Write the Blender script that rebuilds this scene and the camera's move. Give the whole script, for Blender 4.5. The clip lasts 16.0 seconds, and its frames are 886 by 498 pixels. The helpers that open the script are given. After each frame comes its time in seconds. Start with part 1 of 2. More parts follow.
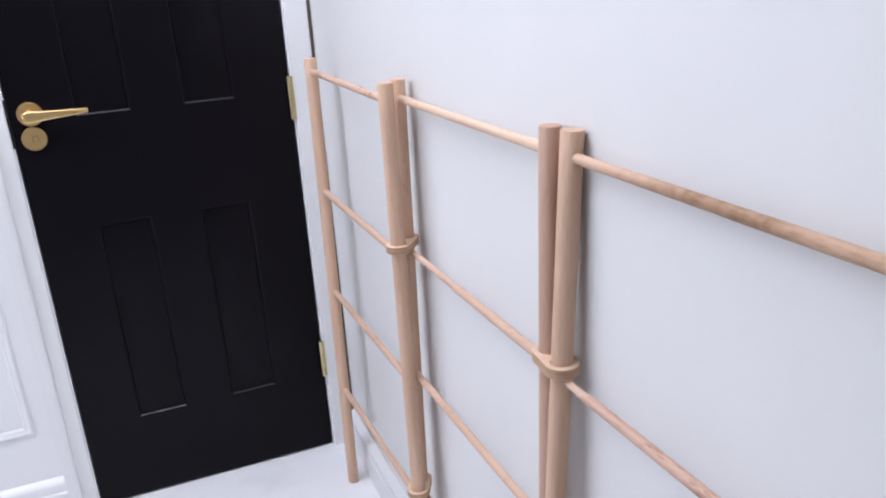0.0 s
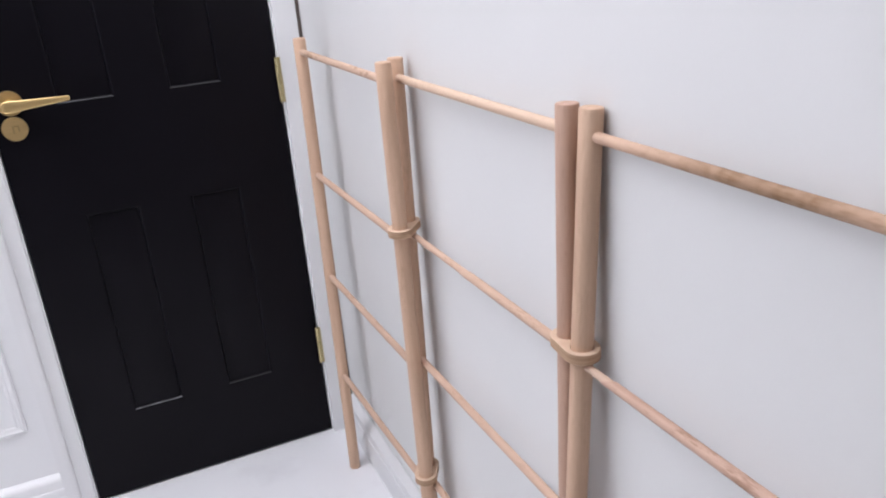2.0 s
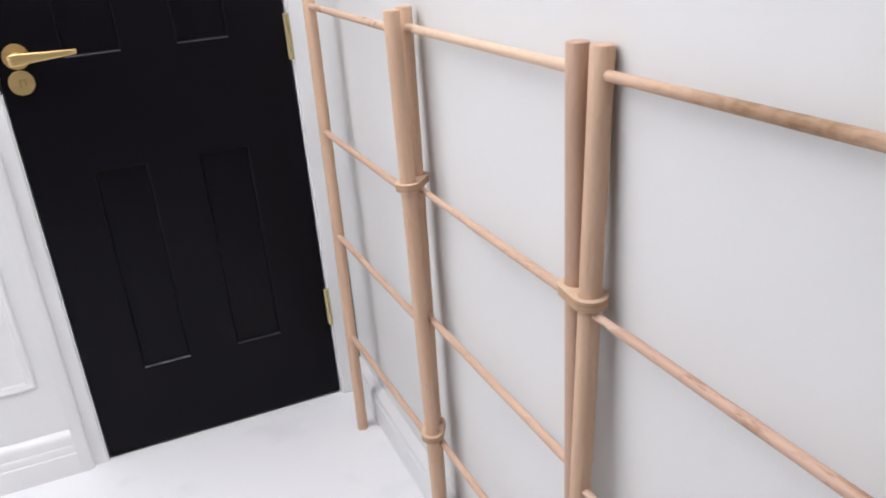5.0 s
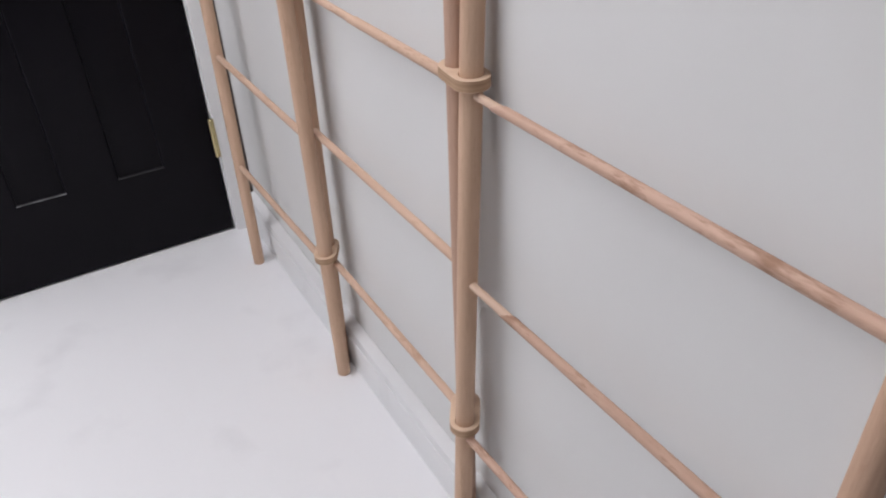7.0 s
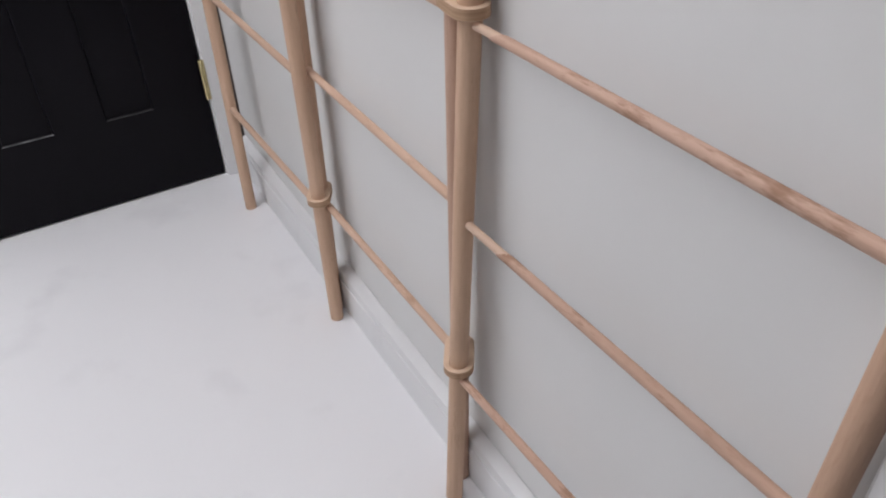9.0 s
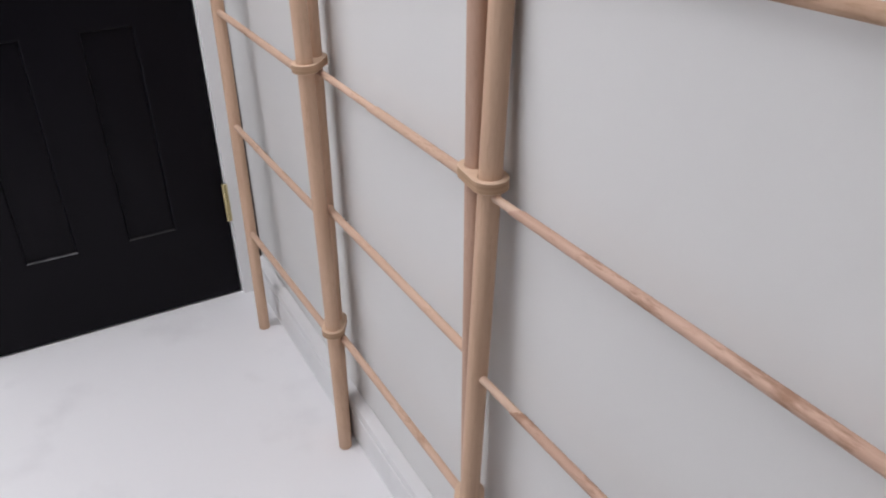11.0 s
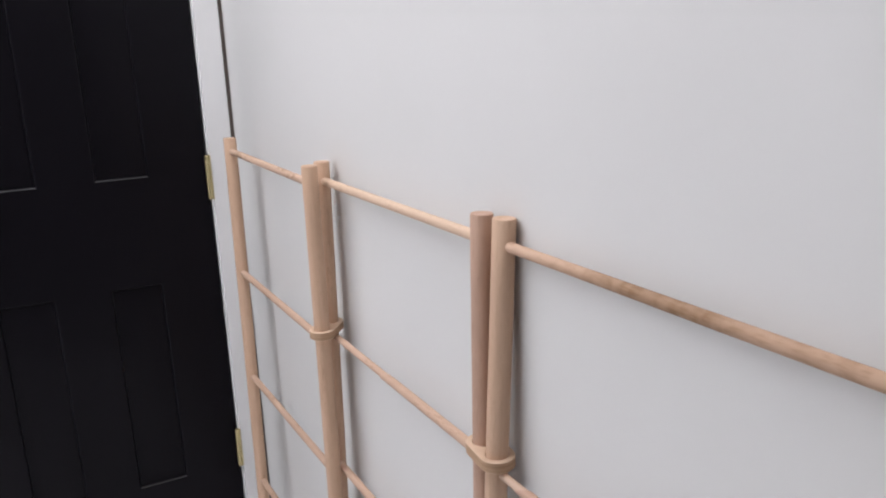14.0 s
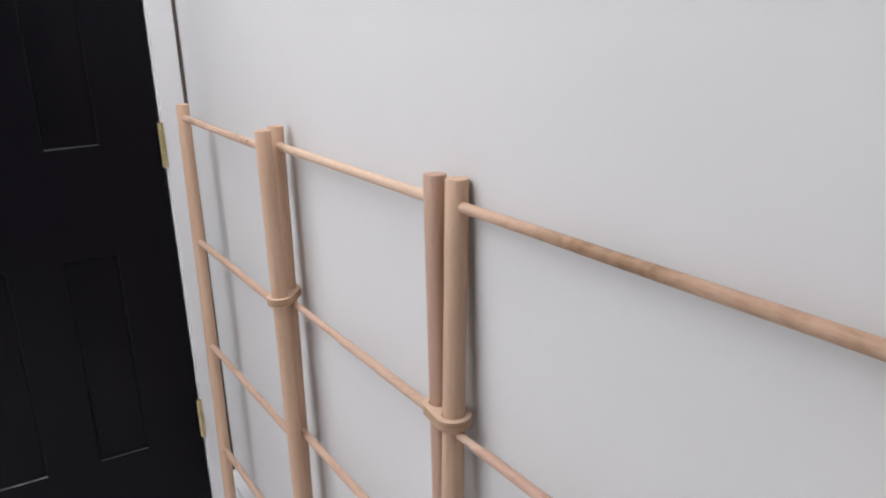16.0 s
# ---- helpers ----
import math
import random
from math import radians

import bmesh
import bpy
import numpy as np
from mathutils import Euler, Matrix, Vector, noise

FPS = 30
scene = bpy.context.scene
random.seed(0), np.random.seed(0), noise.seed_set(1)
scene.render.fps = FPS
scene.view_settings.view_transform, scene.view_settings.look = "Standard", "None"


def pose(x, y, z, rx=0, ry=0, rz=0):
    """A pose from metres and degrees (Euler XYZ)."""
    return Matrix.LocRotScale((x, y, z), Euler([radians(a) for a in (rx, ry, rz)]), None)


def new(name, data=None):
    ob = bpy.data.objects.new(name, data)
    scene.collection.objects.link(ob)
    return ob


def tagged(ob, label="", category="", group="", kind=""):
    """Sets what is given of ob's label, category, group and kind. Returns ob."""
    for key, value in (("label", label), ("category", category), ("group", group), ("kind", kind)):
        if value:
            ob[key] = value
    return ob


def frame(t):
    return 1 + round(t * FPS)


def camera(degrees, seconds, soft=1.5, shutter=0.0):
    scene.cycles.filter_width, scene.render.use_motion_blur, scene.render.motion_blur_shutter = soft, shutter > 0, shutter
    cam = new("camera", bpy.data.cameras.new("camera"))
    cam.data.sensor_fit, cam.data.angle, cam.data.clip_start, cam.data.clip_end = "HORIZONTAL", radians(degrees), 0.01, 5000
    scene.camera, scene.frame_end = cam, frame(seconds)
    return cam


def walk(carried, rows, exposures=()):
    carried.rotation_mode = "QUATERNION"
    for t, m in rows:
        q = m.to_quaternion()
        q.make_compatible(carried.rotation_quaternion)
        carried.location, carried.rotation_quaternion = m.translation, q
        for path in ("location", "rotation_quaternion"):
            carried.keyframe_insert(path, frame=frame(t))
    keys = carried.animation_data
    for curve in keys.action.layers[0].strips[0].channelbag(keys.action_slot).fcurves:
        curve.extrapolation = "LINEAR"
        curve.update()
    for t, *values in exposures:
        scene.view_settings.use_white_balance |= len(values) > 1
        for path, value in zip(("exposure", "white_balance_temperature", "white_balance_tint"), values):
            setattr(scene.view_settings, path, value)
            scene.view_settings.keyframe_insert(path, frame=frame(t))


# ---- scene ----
# The camera: seconds, place, yaw, pitch, lean
cam = camera(58.51, 16.0, soft=2.0)
ROWS = [
    (0.0, -0.4534, -1.9347, 1.2635, -21.46, -19.71, -3.44),
    (0.5, -0.4841, -1.9146, 1.2518, -25.76, -23.77, -3.08),
    (1.0, -0.4878, -1.8951, 1.2487, -22.46, -23.86, -4.80),
    (1.5, -0.4722, -1.8889, 1.2581, -22.26, -22.98, -5.15),
    (2.0, -0.4747, -1.8881, 1.2644, -22.78, -21.47, -4.69),
    (2.5, -0.4727, -1.8905, 1.2662, -23.10, -20.61, -4.44),
    (3.0, -0.4742, -1.8923, 1.2688, -23.30, -19.97, -4.16),
    (5.5, -0.4651, -1.8870, 1.2171, -21.60, -25.34, -4.32),
    (6.0, -0.4374, -1.8977, 1.2049, -23.10, -28.12, -4.46),
    (6.5, -0.4348, -1.8962, 1.1559, -26.31, -30.54, -3.79),
    (7.0, -0.4377, -1.8917, 1.1269, -28.17, -33.78, -3.27),
    (7.5, -0.4396, -1.8941, 1.1071, -29.23, -36.37, -2.38),
    (8.0, -0.4394, -1.8924, 1.0865, -29.02, -38.54, -2.51),
    (10.5, -0.4401, -1.8740, 1.1502, -28.07, -31.86, -1.68),
    (11.0, -0.4410, -1.8693, 1.1740, -28.27, -29.97, -1.04),
    (11.5, -0.4411, -1.8642, 1.2094, -28.42, -27.34, -0.36),
    (12.0, -0.4519, -1.8773, 1.2450, -28.64, -24.03, -0.81),
    (12.5, -0.4558, -1.8879, 1.2747, -28.59, -20.63, -1.43),
    (13.0, -0.4576, -1.8936, 1.2848, -28.18, -17.70, -1.98),
    (13.5, -0.4625, -1.8977, 1.2813, -27.91, -15.81, -2.15),
    (14.0, -0.4570, -1.9033, 1.2761, -28.06, -14.80, -2.06),
    (14.5, -0.4486, -1.9114, 1.2770, -28.91, -14.82, -2.10),
    (15.0, -0.4479, -1.9128, 1.2646, -29.55, -15.14, -2.26),
    (15.5, -0.4461, -1.9078, 1.2602, -30.07, -16.22, -2.19),
    (16.0, -0.4459, -1.9091, 1.2649, -30.58, -17.03, -2.15),
]
EXPOSURES = [(0.0, -0.16, 5900, 17), (0.7, -0.24, 6000, 17), (1.5, -0.27, 6080, 17), (3.0, -0.27, 6350, 15), (5.5, -0.16, 6400, 14), (7.0, -0.53, 6430, 15), (8.5, -0.67, 6430, 14), (10.4, -0.66, 6430, 14), (11.2, -0.57, 6420, 15), (13.0, -0.51, 6410, 15), (16.0, -0.52, 6400, 14)]


def aim(px, py, pz, yaw, pitch, lean):
    ahead = pose(px, py, pz, 0, 0, yaw) @ pose(0, 0, 0, 90 + pitch, 0, 0)
    return ahead @ pose(0, 0, 0, 0, 0, lean)


walk(cam, [(t, aim(*p)) for t, *p in ROWS], EXPOSURES)

# ---- light ----
world = bpy.data.worlds.new("world")
world.use_nodes = True
world.node_tree.nodes["Background"].inputs["Color"].default_value = (0.6, 0.65, 0.75, 1)
world.node_tree.nodes["Background"].inputs["Strength"].default_value = 0.05
scene.world = world

CEILING = 2.70
EAST, WEST, NORTH, SOUTH = 0.004, -2.4, 0.0, -2.10


# Unseen overhead source, assumed; made nearly ceiling-wide to soften the shadows
LAMP_X, LAMP_Y, LAMP_W, LAMP_L = -1.22, -0.83, 2.28, 1.60
data = bpy.data.lights.new("assumed_ceiling_lamp", "AREA")
data.shape, data.size, data.size_y, data.energy, data.color = "RECTANGLE", LAMP_W - 0.06, LAMP_L - 0.06, 29.6, (1.0, 1.0, 1.0)
new("assumed_ceiling_lamp", data).location = (LAMP_X, LAMP_Y, CEILING - 0.04)


# ---- materials ----
def material(name, colour, rough=0.5, metal=0.0, second=None, scale=(8, 8, 8), bump=0.0, bump_scale=120.0, stain=None, stain_scale=3.0, tint=0.0, spec=0.5, spread=(0.55, 0.78), streak=1.0):
    """A painted, wooden or metal surface: two tones mixed by noise, larger stains, a fine bump, and a shift from piece to piece."""
    mat = bpy.data.materials.new(name)
    mat.use_nodes = True
    tree = mat.node_tree
    n, link = tree.nodes, tree.links.new
    shader = n["Principled BSDF"]
    shader.inputs["Specular IOR Level"].default_value = spec
    shader.inputs["Roughness"].default_value, shader.inputs["Metallic"].default_value = rough, metal
    where = n.new("ShaderNodeTexCoord")
    size = n.new("ShaderNodeMapping")
    size.inputs["Scale"].default_value = scale
    link(where.outputs["Object"], size.inputs["Vector"])
    grain = n.new("ShaderNodeTexNoise")
    grain.inputs["Scale"].default_value, grain.inputs["Detail"].default_value = 1.0, 6.0
    info = n.new("ShaderNodeObjectInfo")
    grain.noise_dimensions = "4D"
    seed = n.new("ShaderNodeMath")
    seed.operation = "MULTIPLY"
    seed.inputs[1].default_value = 37.0 if tint else 0.0
    link(info.outputs["Random"], seed.inputs[0])
    link(seed.outputs[0], grain.inputs["W"])
    link(size.outputs[0], grain.inputs["Vector"])
    ramp = n.new("ShaderNodeValToRGB")
    ramp.color_ramp.elements[0].position, ramp.color_ramp.elements[1].position = 0.32, 0.68
    ramp.color_ramp.elements[0].color = (*(second or colour), 1)
    ramp.color_ramp.elements[1].color = (*colour, 1)
    link(grain.outputs["Fac"], ramp.inputs["Fac"])
    out = ramp.outputs["Color"]
    if stain:
        blot = n.new("ShaderNodeTexNoise")
        blot.noise_dimensions = "4D"
        blot.inputs["Scale"].default_value, blot.inputs["Detail"].default_value = stain_scale, 4.0
        drawn = n.new("ShaderNodeMapping")
        drawn.inputs["Scale"].default_value = (1.0, 1.0, streak)
        drawn.inputs["Rotation"].default_value = (0.12 * (1 - streak), 0, 0)
        link(where.outputs["Object"], drawn.inputs["Vector"])
        link(drawn.outputs[0], blot.inputs["Vector"])
        link(seed.outputs[0], blot.inputs["W"])
        fade = n.new("ShaderNodeMapRange")
        fade.inputs["From Min"].default_value, fade.inputs["From Max"].default_value = spread
        link(blot.outputs["Fac"], fade.inputs["Value"])
        mix = n.new("ShaderNodeMix")
        mix.data_type = "RGBA"
        link(fade.outputs[0], mix.inputs["Factor"])
        link(out, mix.inputs["A"])
        mix.inputs["B"].default_value = (*stain, 1)
        out = mix.outputs["Result"]
    if tint:
        shift = n.new("ShaderNodeMapRange")
        shift.inputs["To Min"].default_value, shift.inputs["To Max"].default_value = 1 - tint, 1 + tint
        link(info.outputs["Random"], shift.inputs["Value"])
        vary = n.new("ShaderNodeHueSaturation")
        link(shift.outputs[0], vary.inputs["Value"])
        link(out, vary.inputs["Color"])
        out = vary.outputs["Color"]
    link(out, shader.inputs["Base Color"])
    if bump:
        fine = n.new("ShaderNodeTexNoise")
        fine.inputs["Scale"].default_value, fine.inputs["Detail"].default_value = bump_scale, 3.0
        link(where.outputs["Object"], fine.inputs["Vector"])
        relief = n.new("ShaderNodeBump")
        relief.inputs["Strength"].default_value, relief.inputs["Distance"].default_value = bump, 0.002
        link(fine.outputs["Fac"], relief.inputs["Height"])
        link(relief.outputs[0], shader.inputs["Normal"])
    return mat


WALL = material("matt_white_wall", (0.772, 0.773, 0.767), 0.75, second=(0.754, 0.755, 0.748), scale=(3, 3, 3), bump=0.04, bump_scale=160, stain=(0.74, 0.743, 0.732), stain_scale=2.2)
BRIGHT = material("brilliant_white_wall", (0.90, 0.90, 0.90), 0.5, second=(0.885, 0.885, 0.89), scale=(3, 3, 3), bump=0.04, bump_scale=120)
# For the unseen end wall: dark so that little light bounces back
GREY = material("light_absorbing_wall", (0.05, 0.05, 0.053), 0.8, second=(0.042, 0.042, 0.045), scale=(3, 3, 3), bump=0.1)
CEIL = material("ceiling_white", (0.87, 0.87, 0.87), 0.9, second=(0.85, 0.85, 0.85), bump=0.1)
GLOSS = material("satin_white_trim", (0.885, 0.885, 0.885), 0.28, second=(0.86, 0.86, 0.865), scale=(5, 5, 5), bump=0.04, bump_scale=40)
SKIRTING = material("eggshell_white_skirting", (0.80, 0.805, 0.815), 0.35, second=(0.78, 0.785, 0.795), scale=(5, 5, 5), bump=0.04, bump_scale=40, stain=(0.70, 0.70, 0.71), stain_scale=9.0, spread=(0.60, 0.80))
FLOOR = material("white_painted_floor", (0.875, 0.878, 0.900), 0.42, second=(0.862, 0.865, 0.887), scale=(2.5, 2.5, 2.5), bump=0.05, bump_scale=30, stain=(0.77, 0.77, 0.795), stain_scale=6.0, spread=(0.57, 0.82))
BLACK = material("black_door_paint", (0.0074, 0.0066, 0.0090), 0.30, spec=0.10, second=(0.0060, 0.0054, 0.0074), scale=(6, 6, 6), bump=0.02, bump_scale=60)
# Patchy greys that put the highlight of the panels' lower bevels into colour
EDGE_GLINT = material("edge_highlight", (0.21, 0.21, 0.225), 0.6, second=(0.03, 0.03, 0.033), scale=(22, 22, 22), bump=0.1)
FAINT_GLINT = material("faint_edge_highlight", (0.065, 0.065, 0.071), 0.6, second=(0.010, 0.0095, 0.011), scale=(16, 16, 16), bump=0.1)
DULL_EDGE = material("dull_black_edge", (0.030, 0.029, 0.032), 0.6, second=(0.008, 0.0075, 0.009), scale=(14, 14, 14), bump=0.1)
BRASS = material("brushed_brass", (0.80, 0.585, 0.275), 0.44, 1.0, second=(0.73, 0.515, 0.23), scale=(30, 30, 200))
PALE_BRASS = material("pale_brass", (0.70, 0.61, 0.35), 0.45, 1.0, second=(0.62, 0.53, 0.29), scale=(40, 40, 90))
# Brass darkened to carry the shade of the groove on the keyhole cover
SHADED_BRASS = material("shaded_groove_brass", (0.60, 0.41, 0.18), 0.45, 1.0)
DARK = material("dark_steel", (0.03, 0.028, 0.025), 0.45, 0.6)

def beech(name, pale, deep, mark, marks=(0.56, 0.72), along=14.0, bands=(), tint=0.0):
    """Bare beech with its grain along z: fibres, short dark flecks, and speckled darker marks, kept to some lengths by bands."""
    mat = bpy.data.materials.new(name)
    mat.use_nodes = True
    tree = mat.node_tree
    n, link = tree.nodes, tree.links.new
    shader = n["Principled BSDF"]
    shader.inputs["Specular IOR Level"].default_value = 0.3
    where, info = n.new("ShaderNodeTexCoord"), n.new("ShaderNodeObjectInfo")
    seed = n.new("ShaderNodeMath")
    seed.operation = "MULTIPLY"
    seed.inputs[1].default_value = 41.0
    link(info.outputs["Random"], seed.inputs[0])

    def grain(scale, detail):
        size, tex = n.new("ShaderNodeMapping"), n.new("ShaderNodeTexNoise")
        size.inputs["Scale"].default_value = scale
        tex.noise_dimensions = "4D"
        tex.inputs["Scale"].default_value, tex.inputs["Detail"].default_value = 1.0, detail
        link(where.outputs["Object"], size.inputs["Vector"])
        link(size.outputs[0], tex.inputs["Vector"])
        link(seed.outputs[0], tex.inputs["W"])
        return tex.outputs["Fac"]

    def limit(value, low, high, top=1.0):
        span = n.new("ShaderNodeMapRange")
        span.inputs["From Min"].default_value, span.inputs["From Max"].default_value, span.inputs["To Max"].default_value = low, high, top
        link(value, span.inputs["Value"])
        return span.outputs[0]

    def sum_of(a, b, op="ADD"):
        node = n.new("ShaderNodeMath")
        node.operation = op
        link(a, node.inputs[0])
        link(b, node.inputs[1])
        return node.outputs[0]

    def blend(a, colour, amount):
        mix = n.new("ShaderNodeMix")
        mix.data_type = "RGBA"
        link(amount, mix.inputs["Factor"])
        if isinstance(a, tuple):
            mix.inputs["A"].default_value = (*a, 1)
        else:
            link(a, mix.inputs["A"])
        mix.inputs["B"].default_value = (*colour, 1)
        return mix.outputs["Result"]

    fibre, fleck, cloud = grain((150, 150, 4.0), 4.0), grain((420, 420, 75), 2.0), grain((9, 9, 3.5), 2.0)
    out = blend(pale, deep, limit(fibre, 0.36, 0.66))
    out = blend(out, deep, limit(cloud, 0.42, 0.70, 0.7))
    out = blend(out, mark, limit(fleck, 0.54, 0.72, 0.28))
    patch = sum_of(grain((34, 34, along), 3.0), limit(fleck, 0.30, 0.70, 0.16))
    patch = limit(patch, marks[0] + 0.08, marks[1] + 0.08)
    if bands:
        split, ramp = n.new("ShaderNodeSeparateXYZ"), n.new("ShaderNodeValToRGB")
        link(where.outputs["Object"], split.inputs[0])
        reach = bands[-1][0]
        while len(ramp.color_ramp.elements) < len(bands):
            ramp.color_ramp.elements.new(0.5)
        for stop, (place, amount) in zip(ramp.color_ramp.elements, bands):
            stop.position, stop.color = place / reach, (amount, amount, amount, 1)
        link(limit(split.outputs["Z"], 0.0, reach), ramp.inputs["Fac"])
        speckle = limit(patch, 0.0, 1.0)
        speckle.node.inputs["To Min"].default_value = 0.62
        patch = sum_of(speckle, ramp.outputs["Color"], "MULTIPLY")
    out = blend(out, mark, patch)
    if tint:
        vary = n.new("ShaderNodeHueSaturation")
        shift = limit(info.outputs["Random"], 0.0, 1.0, 1 + tint)
        shift.node.inputs["To Min"].default_value = 1 - tint
        link(shift, vary.inputs["Value"])
        link(out, vary.inputs["Color"])
        out = vary.outputs["Color"]
    link(out, shader.inputs["Base Color"])
    rough = limit(fleck, 0.3, 0.7, 0.70)
    rough.node.inputs["To Min"].default_value = 0.54
    link(rough, shader.inputs["Roughness"])
    relief = n.new("ShaderNodeBump")
    relief.inputs["Strength"].default_value, relief.inputs["Distance"].default_value = 0.35, 0.0012
    link(sum_of(fibre, fleck), relief.inputs["Height"])
    link(relief.outputs[0], shader.inputs["Normal"])
    return mat


WOOD = beech("bare_beech", (0.72, 0.497, 0.352), (0.64, 0.427, 0.295), (0.54, 0.345, 0.23), marks=(0.62, 0.80), along=5.0, tint=0.04)
RED_WOOD = beech("reddish_beech", (0.59, 0.39, 0.275), (0.53, 0.34, 0.238), (0.46, 0.285, 0.195), marks=(0.64, 0.84), along=5.0)
DARK_WOOD = beech("darker_beech", (0.585, 0.39, 0.295), (0.51, 0.33, 0.245), (0.42, 0.26, 0.185), marks=(0.58, 0.80), along=5.0)
LIGHT_ROD = beech("light_beech", (0.80, 0.605, 0.46), (0.70, 0.505, 0.37), (0.55, 0.37, 0.24), marks=(0.60, 0.76), along=14.0, tint=0.04)
BROWN_ROD = beech("browner_beech", (0.70, 0.50, 0.38), (0.60, 0.41, 0.30), (0.40, 0.25, 0.165), marks=(0.52, 0.68), along=14.0)
MID_ROD = beech("pinkish_beech", (0.67, 0.47, 0.355), (0.59, 0.40, 0.295), (0.47, 0.30, 0.21), marks=(0.60, 0.76), along=10.0, tint=0.04)
ROD_WOOD = beech("mottled_beech", (0.63, 0.425, 0.33), (0.54, 0.35, 0.262), (0.37, 0.215, 0.145), marks=(0.54, 0.70), along=16.0, tint=0.05)
TOP_ROD = beech("streaked_beech", (0.69, 0.485, 0.36), (0.60, 0.40, 0.285), (0.25, 0.14, 0.07), marks=(0.42, 0.66), along=60.0, bands=((0, 0), (0.06, 0.05), (0.12, 0.3), (0.17, 0.7), (0.20, 1.0), (0.29, 1.0), (0.33, 0.45), (0.52, 0.5)))
PALE_WOOD = beech("sanded_beech", (0.69, 0.505, 0.39), (0.62, 0.44, 0.33), (0.54, 0.37, 0.265), marks=(0.64, 0.84))
PLY_EDGE = material("plywood_edge", (0.55, 0.365, 0.24), 0.7, second=(0.41, 0.26, 0.16), scale=(9, 9, 420), bump=0.2, bump_scale=240, spec=0.3)
PLY = material("beech_plywood", (0.77, 0.575, 0.42), 0.6, second=(0.67, 0.475, 0.335), scale=(60, 9, 60), bump=0.15, bump_scale=200, tint=0.04)
# Dark brown in place of the shade inside the corner gap
GAP_SHADE = material("corner_gap_shade", (0.19, 0.155, 0.135), 0.9, second=(0.14, 0.115, 0.10), scale=(30, 30, 4), bump=0.2)
DIFFUSER = bpy.data.materials.new("lamp_diffuser")
DIFFUSER.use_nodes = True
DIFFUSER.node_tree.nodes["Principled BSDF"].inputs["Emission Color"].default_value = (1, 1, 1, 1)
DIFFUSER.node_tree.nodes["Principled BSDF"].inputs["Emission Strength"].default_value = 2.0


# ---- building helpers ----
def part(name, bm, mat, parent=None, label="", smooth=False):
    mesh = bpy.data.meshes.new(name)
    bmesh.ops.recalc_face_normals(bm, faces=bm.faces)
    bm.to_mesh(mesh)
    bm.free()
    mesh.materials.append(mat)
    if smooth:
        for p in mesh.polygons:
            p.use_smooth = True
        mesh.set_sharp_from_angle(angle=radians(35))
    ob = new(name, mesh)
    ob.parent = parent
    if label:
        ob["label"] = label
    return ob


def box(x0, x1, y0, y1, z0, z1, bevel=0.0, bm=None):
    bm = bm or bmesh.new()
    made = bmesh.ops.create_cube(bm, size=1.0, matrix=Matrix.Translation(((x0 + x1) / 2, (y0 + y1) / 2, (z0 + z1) / 2)) @ Matrix.Diagonal((x1 - x0, y1 - y0, z1 - z0, 1)))
    if bevel:
        edges = {e for v in made["verts"] for e in v.link_edges}
        bmesh.ops.bevel(bm, geom=list(edges), offset=bevel, segments=2, affect="EDGES", profile=0.5)
    return bm


def turned(profile, sides=32, m=None):
    """A solid of revolution round z from (radius, height) pairs."""
    bm = bmesh.new()
    rings = [[bm.verts.new((r * math.cos(a), r * math.sin(a), z)) for a in (2 * math.pi * k / sides for k in range(sides))] for r, z in profile]
    for low, high in zip(rings, rings[1:]):
        for k in range(sides):
            bm.faces.new((low[k], low[(k + 1) % sides], high[(k + 1) % sides], high[k]))
    bm.faces.new(rings[0][::-1])
    bm.faces.new(rings[-1])
    if m:
        bmesh.ops.transform(bm, matrix=m, verts=bm.verts)
    return bm


def swept(profile, m, length):
    """A moulding: an outline of (u, w) pairs drawn out along the third axis, then set by m."""
    bm = bmesh.new()
    a = [bm.verts.new(m @ Vector((u, 0, w))) for u, w in profile]
    b = [bm.verts.new(m @ Vector((u, length, w))) for u, w in profile]
    for k in range(len(a)):
        bm.faces.new((a[k], a[(k + 1) % len(a)], b[(k + 1) % len(a)], b[k]))
    bm.faces.new(a[::-1])
    bm.faces.new(b)
    return bm


def setting(name, bm, mat, label, category, smooth=False):
    return tagged(part(name, bm, mat, smooth=smooth), label, category, kind="structure")


# ---- the room ----
setting("floor", box(WEST - 0.1, EAST + 0.1, SOUTH - 0.1, 0.15, -0.08, 0.0), FLOOR, "plain white floor with faint grey scuff marks", "floor")
setting("ceiling", box(WEST - 0.1, EAST + 0.1, SOUTH - 0.1, 0.15, CEILING, CEILING + 0.08), CEIL, "plain white ceiling", "ceiling")
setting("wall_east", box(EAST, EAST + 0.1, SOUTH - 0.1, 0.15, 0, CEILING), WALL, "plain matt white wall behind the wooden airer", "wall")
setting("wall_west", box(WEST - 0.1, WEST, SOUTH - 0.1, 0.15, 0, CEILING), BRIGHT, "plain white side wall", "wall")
# Unseen wall close behind the camera, added dark to dim the near end
setting("wall_south", box(WEST, EAST, SOUTH - 0.1, SOUTH, 0, CEILING), GREY, "unseen charcoal grey end wall, added to absorb bounced light", "wall")

# The door wall, with its opening
DOOR_L, DOOR_R, DOOR_H = -0.677, -0.0667, 1.981
bm = box(WEST, DOOR_L - 0.03, 0.0, 0.11, 0, CEILING)
box(DOOR_L - 0.03, DOOR_R + 0.026, 0.0, 0.11, DOOR_H + 0.03, CEILING, bm=bm)
box(DOOR_R + 0.026, -0.010, 0.0, 0.11, 0, CEILING, bm=bm)
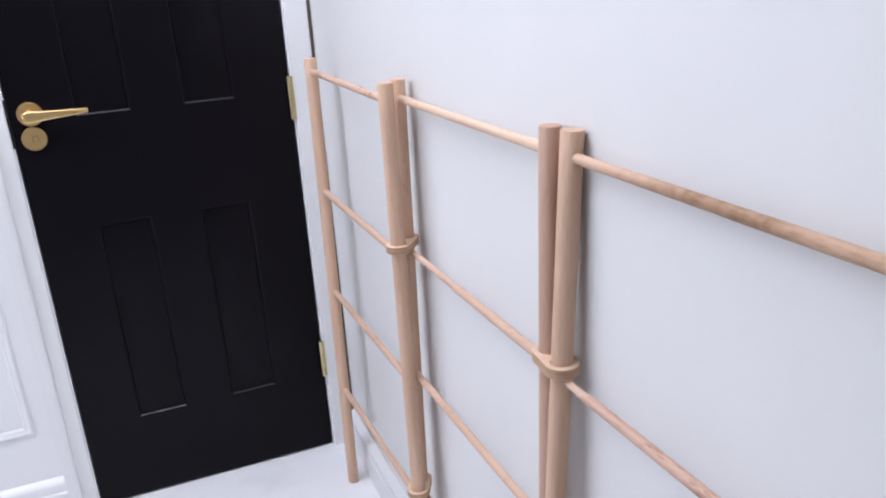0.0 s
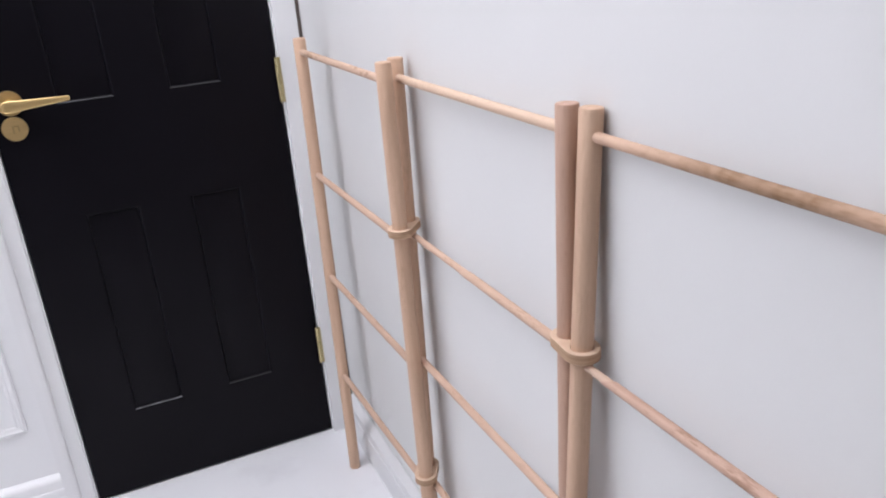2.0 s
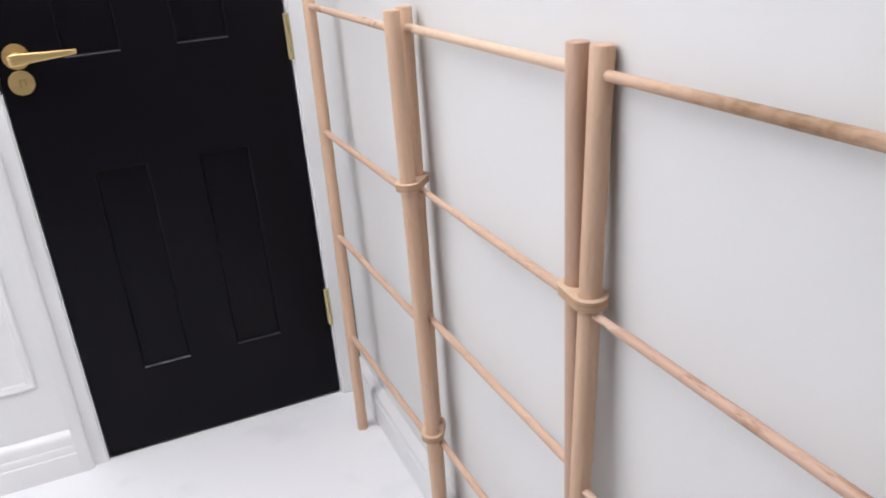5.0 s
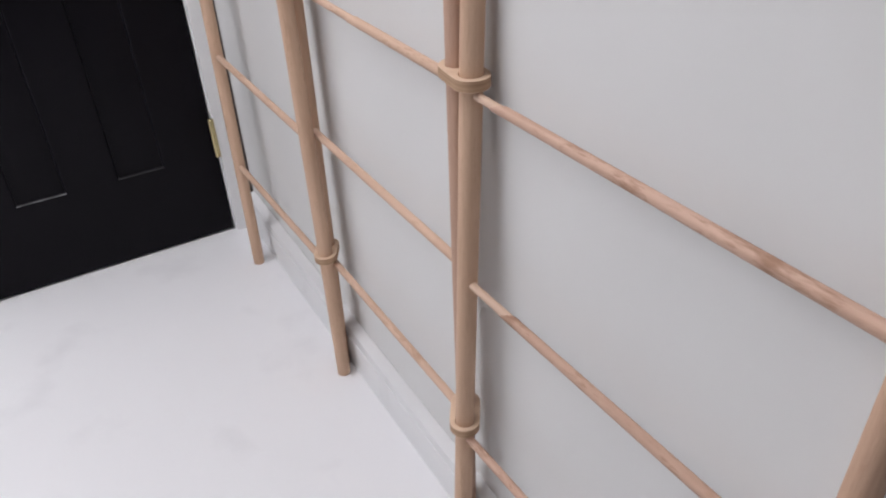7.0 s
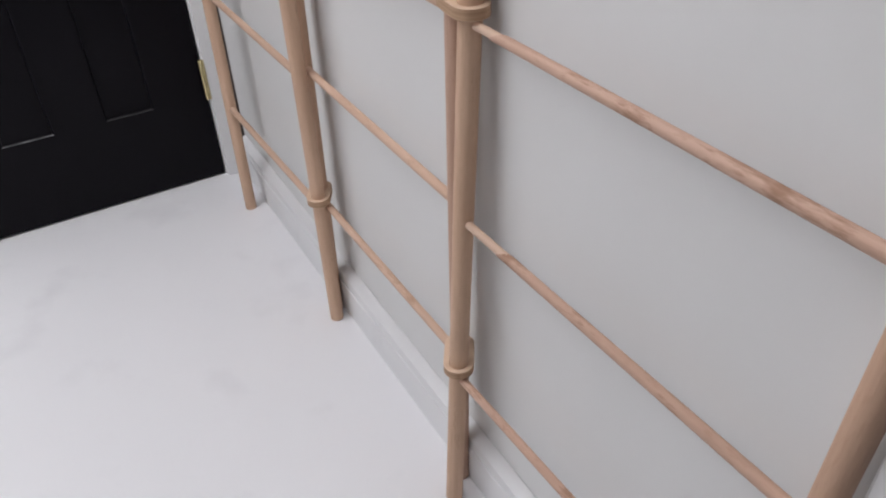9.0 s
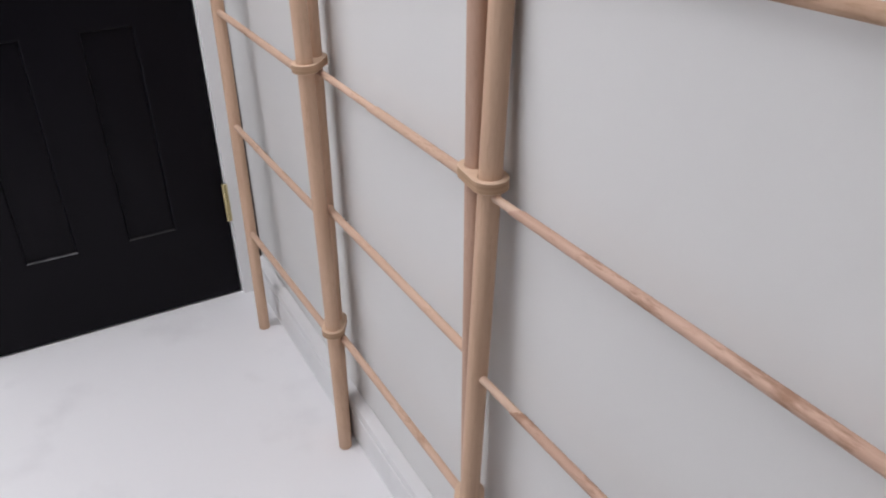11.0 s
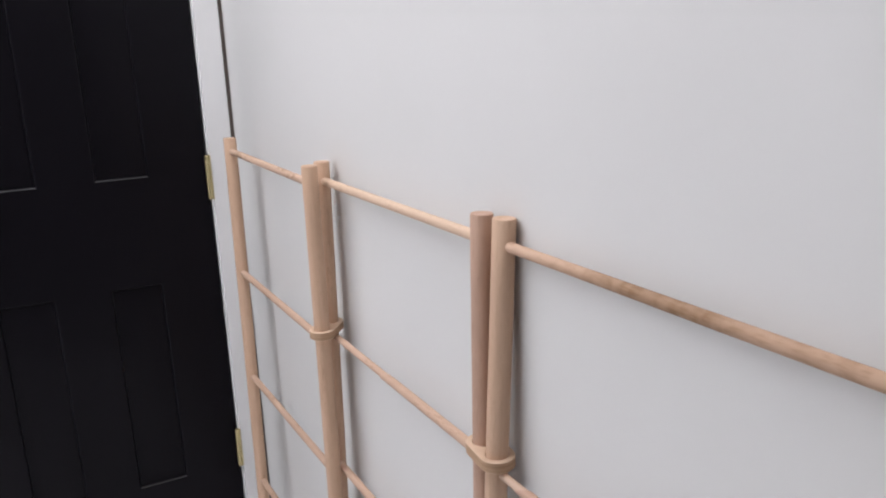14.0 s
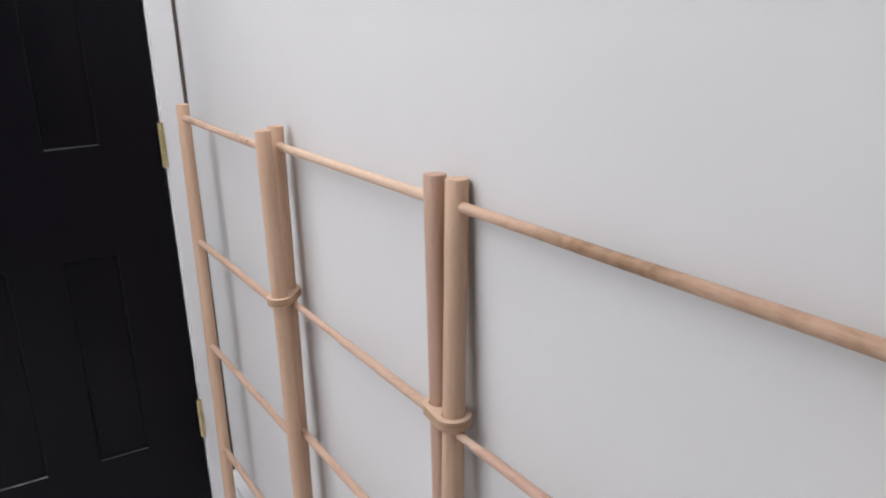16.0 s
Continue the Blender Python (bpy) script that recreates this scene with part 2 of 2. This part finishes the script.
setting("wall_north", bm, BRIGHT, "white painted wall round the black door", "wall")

# Lining and architraves of the door
bm = box(DOOR_L - 0.0295, DOOR_L - 0.003, -0.0045, 0.108, 0, DOOR_H + 0.028)
box(DOOR_R + 0.003, DOOR_R + 0.0255, -0.0045, 0.108, 0, DOOR_H + 0.028, bm=bm)
box(DOOR_L - 0.003, DOOR_R + 0.003, -0.0045, 0.108, DOOR_H + 0.004, DOOR_H + 0.028, bm=bm)
setting("trim_lining", bm, GLOSS, "white gloss door lining", "door lining")
flat = [(0, 0), (0, -0.008), (0.003, -0.010), (0.0335, -0.010), (0.0345, -0.019), (0.038, -0.0225), (0.046, -0.0240), (0.066, -0.0250), (0.066, 0)]


def architrave(name, x0, way, width, z0, z1):
    k = width / 0.066
    bm = bmesh.new()
    low = [bm.verts.new((x0 + way * u * k, w, z0)) for u, w in flat]
    high = [bm.verts.new((x0 + way * u * k, w, z1)) for u, w in flat]
    for i in range(len(flat)):
        bm.faces.new((low[i], low[(i + 1) % len(flat)], high[(i + 1) % len(flat)], high[i]))
    bm.faces.new(low)
    bm.faces.new(high)
    return setting(name, bm, GLOSS, "white gloss architrave beside the black door", "architrave")


architrave("trim_left", DOOR_L - 0.006, -1, 0.062, 0, DOOR_H + 0.006)
setting("trim_right", box(DOOR_R + 0.005, -0.0062, -0.016, -0.0005, 0, DOOR_H + 0.07, bevel=0.0025), GLOSS, "narrow white gloss architrave in the corner", "architrave")
setting("trim_head", box(DOOR_L - 0.068, DOOR_R + 0.0045, -0.016, -0.0005, DOOR_H + 0.0065, DOOR_H + 0.07, bevel=0.0025), GLOSS, "white gloss door head architrave", "architrave")

# A dark strip fills the corner gap; its colour stands in for shade
setting("trim_packing", box(-0.0058, 0.0038, -0.006, 0.10, 0.0, CEILING - 0.002), GAP_SHADE, "dark brown strip standing in for the shade in the corner gap", "packing strip")

# Skirting boards: a stepped and rounded top
SKIRT = [(0, 0), (0.024, 0), (0.024, 0.056), (0.0228, 0.0590), (0.0212, 0.0600), (0.0212, 0.078), (0.0198, 0.0810), (0.0182, 0.0820), (0.0178, 0.101), (0.0165, 0.1055), (0.0115, 0.1110), (0.004, 0.1165), (0.0, 0.1170)]
east_skirt = Matrix(((-1, 0, 0, EAST - 0.0005), (0, -1, 0, -0.0165), (0, 0, 1, 0), (0, 0, 0, 1)))
EAST_SKIRT = [(0, 0), (0.024, 0), (0.024, 0.0720), (0.0232, 0.0738), (0.0216, 0.0745), (0.0212, 0.0775), (0.0210, 0.0915), (0.0202, 0.0945), (0.0180, 0.0962), (0.0040, 0.1030), (0.0, 0.1035)]
setting("baseboard_east", swept(EAST_SKIRT, east_skirt, 1.708), SKIRTING, "white gloss moulded skirting board behind the airer", "skirting board", smooth=True)
north_skirt = Matrix(((0, -1, 0, DOOR_L - 0.0665), (-1, 0, 0, -0.0005), (0, 0, 1, 0), (0, 0, 0, 1)))
setting("baseboard_north", swept(SKIRT, north_skirt, WEST * -1 + DOOR_L - 0.07), GLOSS, "white gloss moulded skirting board", "skirting board", smooth=True)

# Raised moulding frame on the wall left of the door
MOULD = [(0, 0), (0, 0.002), (0.004, 0.0065), (0.007, 0.007), (0.013, 0.0042), (0.015, 0.0048), (0.020, 0.0025), (0.021, 0)]


def moulding_frame(x0, x1, z0, z1):
    bm = bmesh.new()
    rings = []
    for u, w in MOULD:
        rings.append([bm.verts.new((a, -0.0005 - w, b)) for a, b in ((x0 + u, z0 + u), (x1 - u, z0 + u), (x1 - u, z1 - u), (x0 + u, z1 - u))])
    for low, high in zip(rings, rings[1:]):
        for k in range(4):
            bm.faces.new((low[k], low[(k + 1) % 4], high[(k + 1) % 4], high[k]))
    return setting("trim_panel_moulding", bm, GLOSS, "white raised panel moulding on the wall", "wall moulding")


moulding_frame(-1.45, -0.786, 0.250, 1.05)

# The edge of another white door frame on the airer's wall
bm = box(EAST - 0.017, EAST - 0.0005, -1.795, -1.727, 0, 2.06, bevel=0.003)
setting("trim_east", bm, GLOSS, "white gloss architrave at the end of the wall", "architrave")
setting("baseboard_south", swept(SKIRT, Matrix(((-1, 0, 0, EAST - 0.0005), (0, -1, 0, -1.796), (0, 0, 1, 0), (0, 0, 0, 1))), 0.28), GLOSS, "white gloss moulded skirting board", "skirting board", smooth=True)


# ---- the black door ----
def nested(bm, steps):
    """A sunk and raised field: rectangles (x0, x1, z0, z1, y) joined one inside the other."""
    rings = [[bm.verts.new((a, y, b)) for a, b in ((x0, z0), (x1, z0), (x1, z1), (x0, z1))] for x0, x1, z0, z1, y in steps]
    for low, high in zip(rings, rings[1:]):
        for k in range(4):
            bm.faces.new((low[k], low[(k + 1) % 4], high[(k + 1) % 4], high[k]))
    bm.faces.new(rings[-1])


door = tagged(new("door_1"), "closed black painted four-panel door with brass furniture", "door", kind="structure")
PANELS = [(a, b, c, d) for a, b in ((-0.550, -0.428), (-0.318, -0.196)) for c, d in ((0.224, 0.745), (0.992, 1.85))]
xs = [DOOR_L, -0.550, -0.428, -0.318, -0.196, DOOR_R]
zs = [0.006, 0.224, 0.745, 0.992, 1.85, DOOR_H]
bm = bmesh.new()
grid = {(i, k, s): bm.verts.new((x, y, z)) for i, x in enumerate(xs) for k, z in enumerate(zs) for s, y in enumerate((0.0, 0.04))}
for i in range(5):
    for k in range(5):
        if not (i in (1, 3) and k in (1, 3)):
            bm.faces.new([grid[c] for c in ((i, k, 0), (i + 1, k, 0), (i + 1, k + 1, 0), (i, k + 1, 0))])
        bm.faces.new([grid[c] for c in ((i, k, 1), (i, k + 1, 1), (i + 1, k + 1, 1), (i + 1, k, 1))])
for k in range(5):
    for i in (0, 5):
        bm.faces.new([grid[c] for c in ((i, k, 0), (i, k, 1), (i, k + 1, 1), (i, k + 1, 0))])
for i in range(5):
    for k in (0, 5):
        bm.faces.new([grid[c] for c in ((i, k, 0), (i, k, 1), (i + 1, k, 1), (i + 1, k, 0))])
leaf = part("door_leaf", bm, BLACK, door)
for a, b, c, d in PANELS:
    bm = bmesh.new()
    steps = [(0.007 * math.sin(radians(a)), 0.007 * (1 - math.cos(radians(a)))) for a in (0, 15, 30, 45, 60, 75)] + [(0.0075, 0.0085), (0.020, 0.0090), (0.032, 0.0074), (0.040, 0.0068)]
    nested(bm, [(a + u, b - u, c + u, d - u, y) for u, y in steps])
    ob = part("panel", bm, BLACK, door, smooth=True)
    # Lower bevels get the painted highlight, strongest at the lower left
    ob.data.materials.append(DULL_EDGE if a > -0.5 else EDGE_GLINT if c < 0.5 else FAINT_GLINT)
    for p in ob.data.polygons:
        p.material_index = int(0.5 < abs(p.normal.z) < 0.9 and p.center.z < c + 0.008)

# Lever handle on its round rose
ROSE = (-0.636, 1.0105)
face_out = pose(ROSE[0], 0, ROSE[1], 90, 0, 0)
handle = part("lever_handle", turned([(0.0258, -0.001), (0.0262, 0.001), (0.0262, 0.0075), (0.0252, 0.009), (0.0095, 0.0092), (0.0088, 0.012), (0.0088, 0.040)], 40, face_out), BRASS, door, "brushed brass lever handle on a round rose", smooth=True)
bm = bmesh.new()
stations = [(-0.013, 0.0075, 0.0045), (-0.0105, 0.0105, 0.0060), (-0.004, 0.0130, 0.0072), (0.006, 0.0130, 0.0072), (0.022, 0.0110, 0.0062), (0.06, 0.0083, 0.0052), (0.100, 0.0062, 0.0046), (0.1155, 0.0055, 0.0042), (0.1175, 0.0040, 0.0030)]
rings = []
for s, h, d in stations:
    drop = 0.001 - 0.003 * (1 - s / 0.12)
    ring = []
    for k in range(16):
        a = 2 * math.pi * k / 16
        ca, sa = math.cos(a), math.sin(a)
        ring.append(bm.verts.new((ROSE[0] + s, -0.043 + d * math.copysign(abs(ca) ** 0.40, ca), ROSE[1] + drop + h * math.copysign(abs(sa) ** 0.40, sa))))
    rings.append(ring)
for low, high in zip(rings, rings[1:]):
    for k in range(16):
        bm.faces.new((low[k], low[(k + 1) % 16], high[(k + 1) % 16], high[k]))
bm.faces.new(rings[0])
bm.faces.new(rings[-1])
part("lever", bm, BRASS, handle, smooth=True)

# Round cover plate below it, with a shallow swinging cover
plate = part("escutcheon", turned([(0.0252, -0.001), (0.0256, 0.001), (0.0256, 0.0072), (0.0246, 0.0085), (0.0001, 0.0086)], 40, pose(-0.638, 0, 0.9565, 90, 0, 0)), BRASS, door, "round brushed brass keyhole cover", smooth=True)
bm = box(-0.6425, -0.6395, -0.0094, -0.0084, 0.948, 0.964, bevel=0.0004)
box(-0.6395, -0.629, -0.0094, -0.0084, 0.961, 0.964, bevel=0.0004, bm=bm)
box(-0.632, -0.629, -0.0094, -0.0084, 0.951, 0.961, bevel=0.0004, bm=bm)
part("cover_ridge", bm, SHADED_BRASS, plate)

# Latch plate let into the lining
part("latch_plate", box(DOOR_L - 0.0185, DOOR_L - 0.001, -0.0065, -0.0035, 0.940, 1.045, bevel=0.001), DARK, door, "dark metal latch plate")


def hinge(z0, z1):
    leaf = part("hinge", box(DOOR_R + 0.0022, DOOR_R + 0.0062, -0.0185, -0.0155, z0, z1, bevel=0.0006), PALE_BRASS, door, "pale brass butt hinge")
    step = (z1 - z0) / 5
    for k in range(5):
        a, b = z0 + k * step + 0.0003, z0 + (k + 1) * step - 0.0003
        part("knuckle", turned([(0.0046, a), (0.0052, a + 0.0005), (0.0052, b - 0.0005), (0.0046, b)], 16, pose(DOOR_R - 0.002, -0.0145, 0)), PALE_BRASS, leaf, smooth=True)


hinge(0.2256, 0.3295)
hinge(0.9301, 1.0348)
hinge(1.72, 1.824)

# ---- the wooden airer ----
airer = tagged(new("clothes_airer"), "bare beech folding clothes airer standing against the wall", "clothes airer")
POST_R, ROD_R, TOP = 0.0132, 0.0067, 1.0899
POSTS = {
    "a": ((-0.0615, -0.1946), (-0.0533, -0.1968)),
    "b_front": ((-0.0463, -0.6917), (-0.0510, -0.6980)),
    "b_back": ((-0.0347, -0.6634), (-0.0190, -0.6675)),
    "c_back": ((-0.0300, -1.1642), (-0.0164, -1.1705)),
    "c_front": ((-0.0612, -1.1948), (-0.0101, -1.2070)),
    "d": ((-0.0370, -1.6970), (-0.0108, -1.7208)),
}
RODS = (1.0615, 0.7921, 0.5436, 0.2765)


def along(a, b):
    """The pose at a whose z axis points to b, and the distance."""
    a, b = Vector(a), Vector(b)
    turn = (b - a).to_track_quat("Z", "X").to_matrix().to_4x4()
    return Matrix.Translation(a) @ turn, (b - a).length


def on_post(name, z):
    (x0, y0), (x1, y1) = POSTS[name]
    return Vector((x0 + (x1 - x0) * z / TOP, y0 + (y1 - y0) * z / TOP, z))


def post(name):
    m, length = along(on_post(name, 0.0), on_post(name, TOP))
    bm = bmesh.new()
    sides, rings = 32, []
    ends = [(0.0, 0.94), (0.0012, 1.0)] + [(length * k / 14, 1.0) for k in range(1, 14)] + [(length - 0.0014, 1.0), (length, 0.93)]
    wobble = random.random() * 50
    for s, k in ends:
        rings.append([])
        for i in range(sides):
            a = 2 * math.pi * i / sides
            r = POST_R * k * (1 + 0.012 * noise.noise((math.cos(a), math.sin(a), s * 5 + wobble)))
            rings[-1].append(bm.verts.new((r * math.cos(a), r * math.sin(a), s)))
    for low, high in zip(rings, rings[1:]):
        for i in range(sides):
            bm.faces.new((low[i], low[(i + 1) % sides], high[(i + 1) % sides], high[i]))
    bm.faces.new(rings[0])
    bm.faces.new(rings[-1])
    ob = part("post", bm, DARK_WOOD if name == "c_back" else RED_WOOD if name == "d" else WOOD, airer, "darker beech post" if name == "c_back" else "reddish beech post" if name == "d" else "", smooth=True)
    ob.matrix_basis = m
    return ob


def rod(a, b, z, shoulder=0.0, cut=0.80):
    """A thin round rod from post to post; up to a slanting shoulder it is cut a little thinner."""
    near = a == "c_front"
    m, length = along(on_post(a, z - (0.0012 if near else (0.0035 if z > 1 else 0.0018) if a == "b_back" else 0)), on_post(b, z + (0.0028 if near and z > 0.7 else 0)))
    bm = bmesh.new()
    sides, rings = 20, []
    places = [length * k / 40 for k in range(41)]
    if shoulder:
        places = sorted(places + [shoulder + d for d in (-0.010, -0.007, -0.004, -0.001, 0.002, 0.005, 0.008, 0.011)])
    wobble = random.random() * 50
    for s in places:
        rings.append([])
        for i in range(sides):
            t = 2 * math.pi * i / sides
            k = 1 + 0.03 * noise.noise((math.cos(t) * 0.8, math.sin(t) * 0.8, s * 9 + wobble))
            if near:
                k *= 0.90 + 0.10 * s / length
            if shoulder and s < shoulder + 0.009 * math.cos(t + 0.6):
                k *= cut
            rings[-1].append(bm.verts.new((ROD_R * k * math.cos(t), ROD_R * k * math.sin(t), s)))
    for low, high in zip(rings, rings[1:]):
        for i in range(sides):
            bm.faces.new((low[i], low[(i + 1) % sides], high[(i + 1) % sides], high[i]))
    bm.faces.new(rings[0])
    bm.faces.new(rings[-1])
    ob = part("rod", bm, TOP_ROD if a == "c_front" and z > 1 else ROD_WOOD if a == "c_front" else BROWN_ROD if z > 1 and a == "a" else LIGHT_ROD if z > 1 else MID_ROD, airer, smooth=True)
    ob.matrix_basis = m
    if near and z > 1:
        ob["label"] = "beech rod with a dark brown streak"
    if 0 < shoulder < 0.1:
        ob.data.materials.append(PALE_WOOD)
        for p in ob.data.polygons:
            p.material_index = int(p.center.z < shoulder + 0.009 * math.cos(math.atan2(p.center.y, p.center.x) + 0.6))
    return ob


def link_plate(a, b, z):
    """An oval plywood link with a hole for each of the two posts."""
    p, q = on_post(a, z), on_post(b, z)
    half = (q - p).length / 2
    turn = math.atan2((q - p).y, (q - p).x)
    thick, outer, hole = 0.0140, POST_R + 0.0082, POST_R + 0.0005
    bm = bmesh.new()

    def loop(points):
        verts = [bm.verts.new((u, v, 0)) for u, v in points]
        return [bm.edges.new((verts[k], verts[(k + 1) % len(verts)])) for k in range(len(verts))]

    n = 22
    rim = [(half + outer * math.cos(t), outer * math.sin(t)) for t in (math.pi * (k / n - 0.5) for k in range(n + 1))]
    rim += [(-u, -v) for u, v in rim]
    edges = loop(rim)
    for side in (-half, half):
        edges += loop([(side + hole * math.cos(2 * math.pi * k / 28), hole * math.sin(2 * math.pi * k / 28)) for k in range(28)])
    bmesh.ops.triangle_fill(bm, use_beauty=True, use_dissolve=False, edges=edges)
    lower = bm.faces[:]
    up = bmesh.ops.extrude_face_region(bm, geom=lower)
    bmesh.ops.translate(bm, verts=[v for v in up["geom"] if isinstance(v, bmesh.types.BMVert)], vec=(0, 0, thick))
    sharp = [e for e in bm.edges if len(e.link_faces) == 2 and abs(abs(e.link_faces[0].normal.z) - abs(e.link_faces[1].normal.z)) > 0.5]
    bmesh.ops.bevel(bm, geom=sharp, offset=0.0009, segments=1, affect="EDGES")
    ob = part("link_plate", bm, PLY, airer, "oval plywood link joining two posts", smooth=True)
    lean = Matrix.Translation((p + q) / 2 - Vector((0, 0, thick / 2))) @ Matrix.Rotation(turn, 4, "Z")
    ob.matrix_basis = lean
    ob.data.materials.append(PLY_EDGE)
    for p in ob.data.polygons:
        p.material_index = int(abs(p.normal.z) < 0.4)
    return ob


for name in POSTS:
    post(name)
for a, b, cuts in (("a", "b_front", {}), ("b_back", "c_back", {1: 0.222}), ("c_front", "d", {1: 0.052, 2: 0.085})):
    for k, z in enumerate(RODS):
        rod(a, b, z, cuts.get(k, 0.0), 0.88 if k == 2 else 0.82)
for a, b in (("b_front", "b_back"), ("c_back", "c_front")):
    for z in (0.8055, 0.296 if a == "b_front" else 0.2945):
        link_plate(a, b, z)

# ---- assumed ceiling light: an unseen panel added round the area lamp ----
light = tagged(new("assumed_ceiling_light"), "unseen flat white ceiling panel, added as source of the overhead light", "ceiling light")
light.location = (LAMP_X, LAMP_Y, CEILING)
w, l = LAMP_W / 2, LAMP_L / 2
for x0, x1, y0, y1 in ((-w, w, -l, -l + 0.03), (-w, w, l - 0.03, l), (-w, -w + 0.03, -l + 0.03, l - 0.03), (w - 0.03, w, -l + 0.03, l - 0.03)):
    part("frame", box(x0, x1, y0, y1, -0.03, -0.0005, bevel=0.002), GLOSS, light)
part("diffuser", box(-w + 0.031, w - 0.031, -l + 0.031, l - 0.031, -0.026, -0.012), DIFFUSER, light)
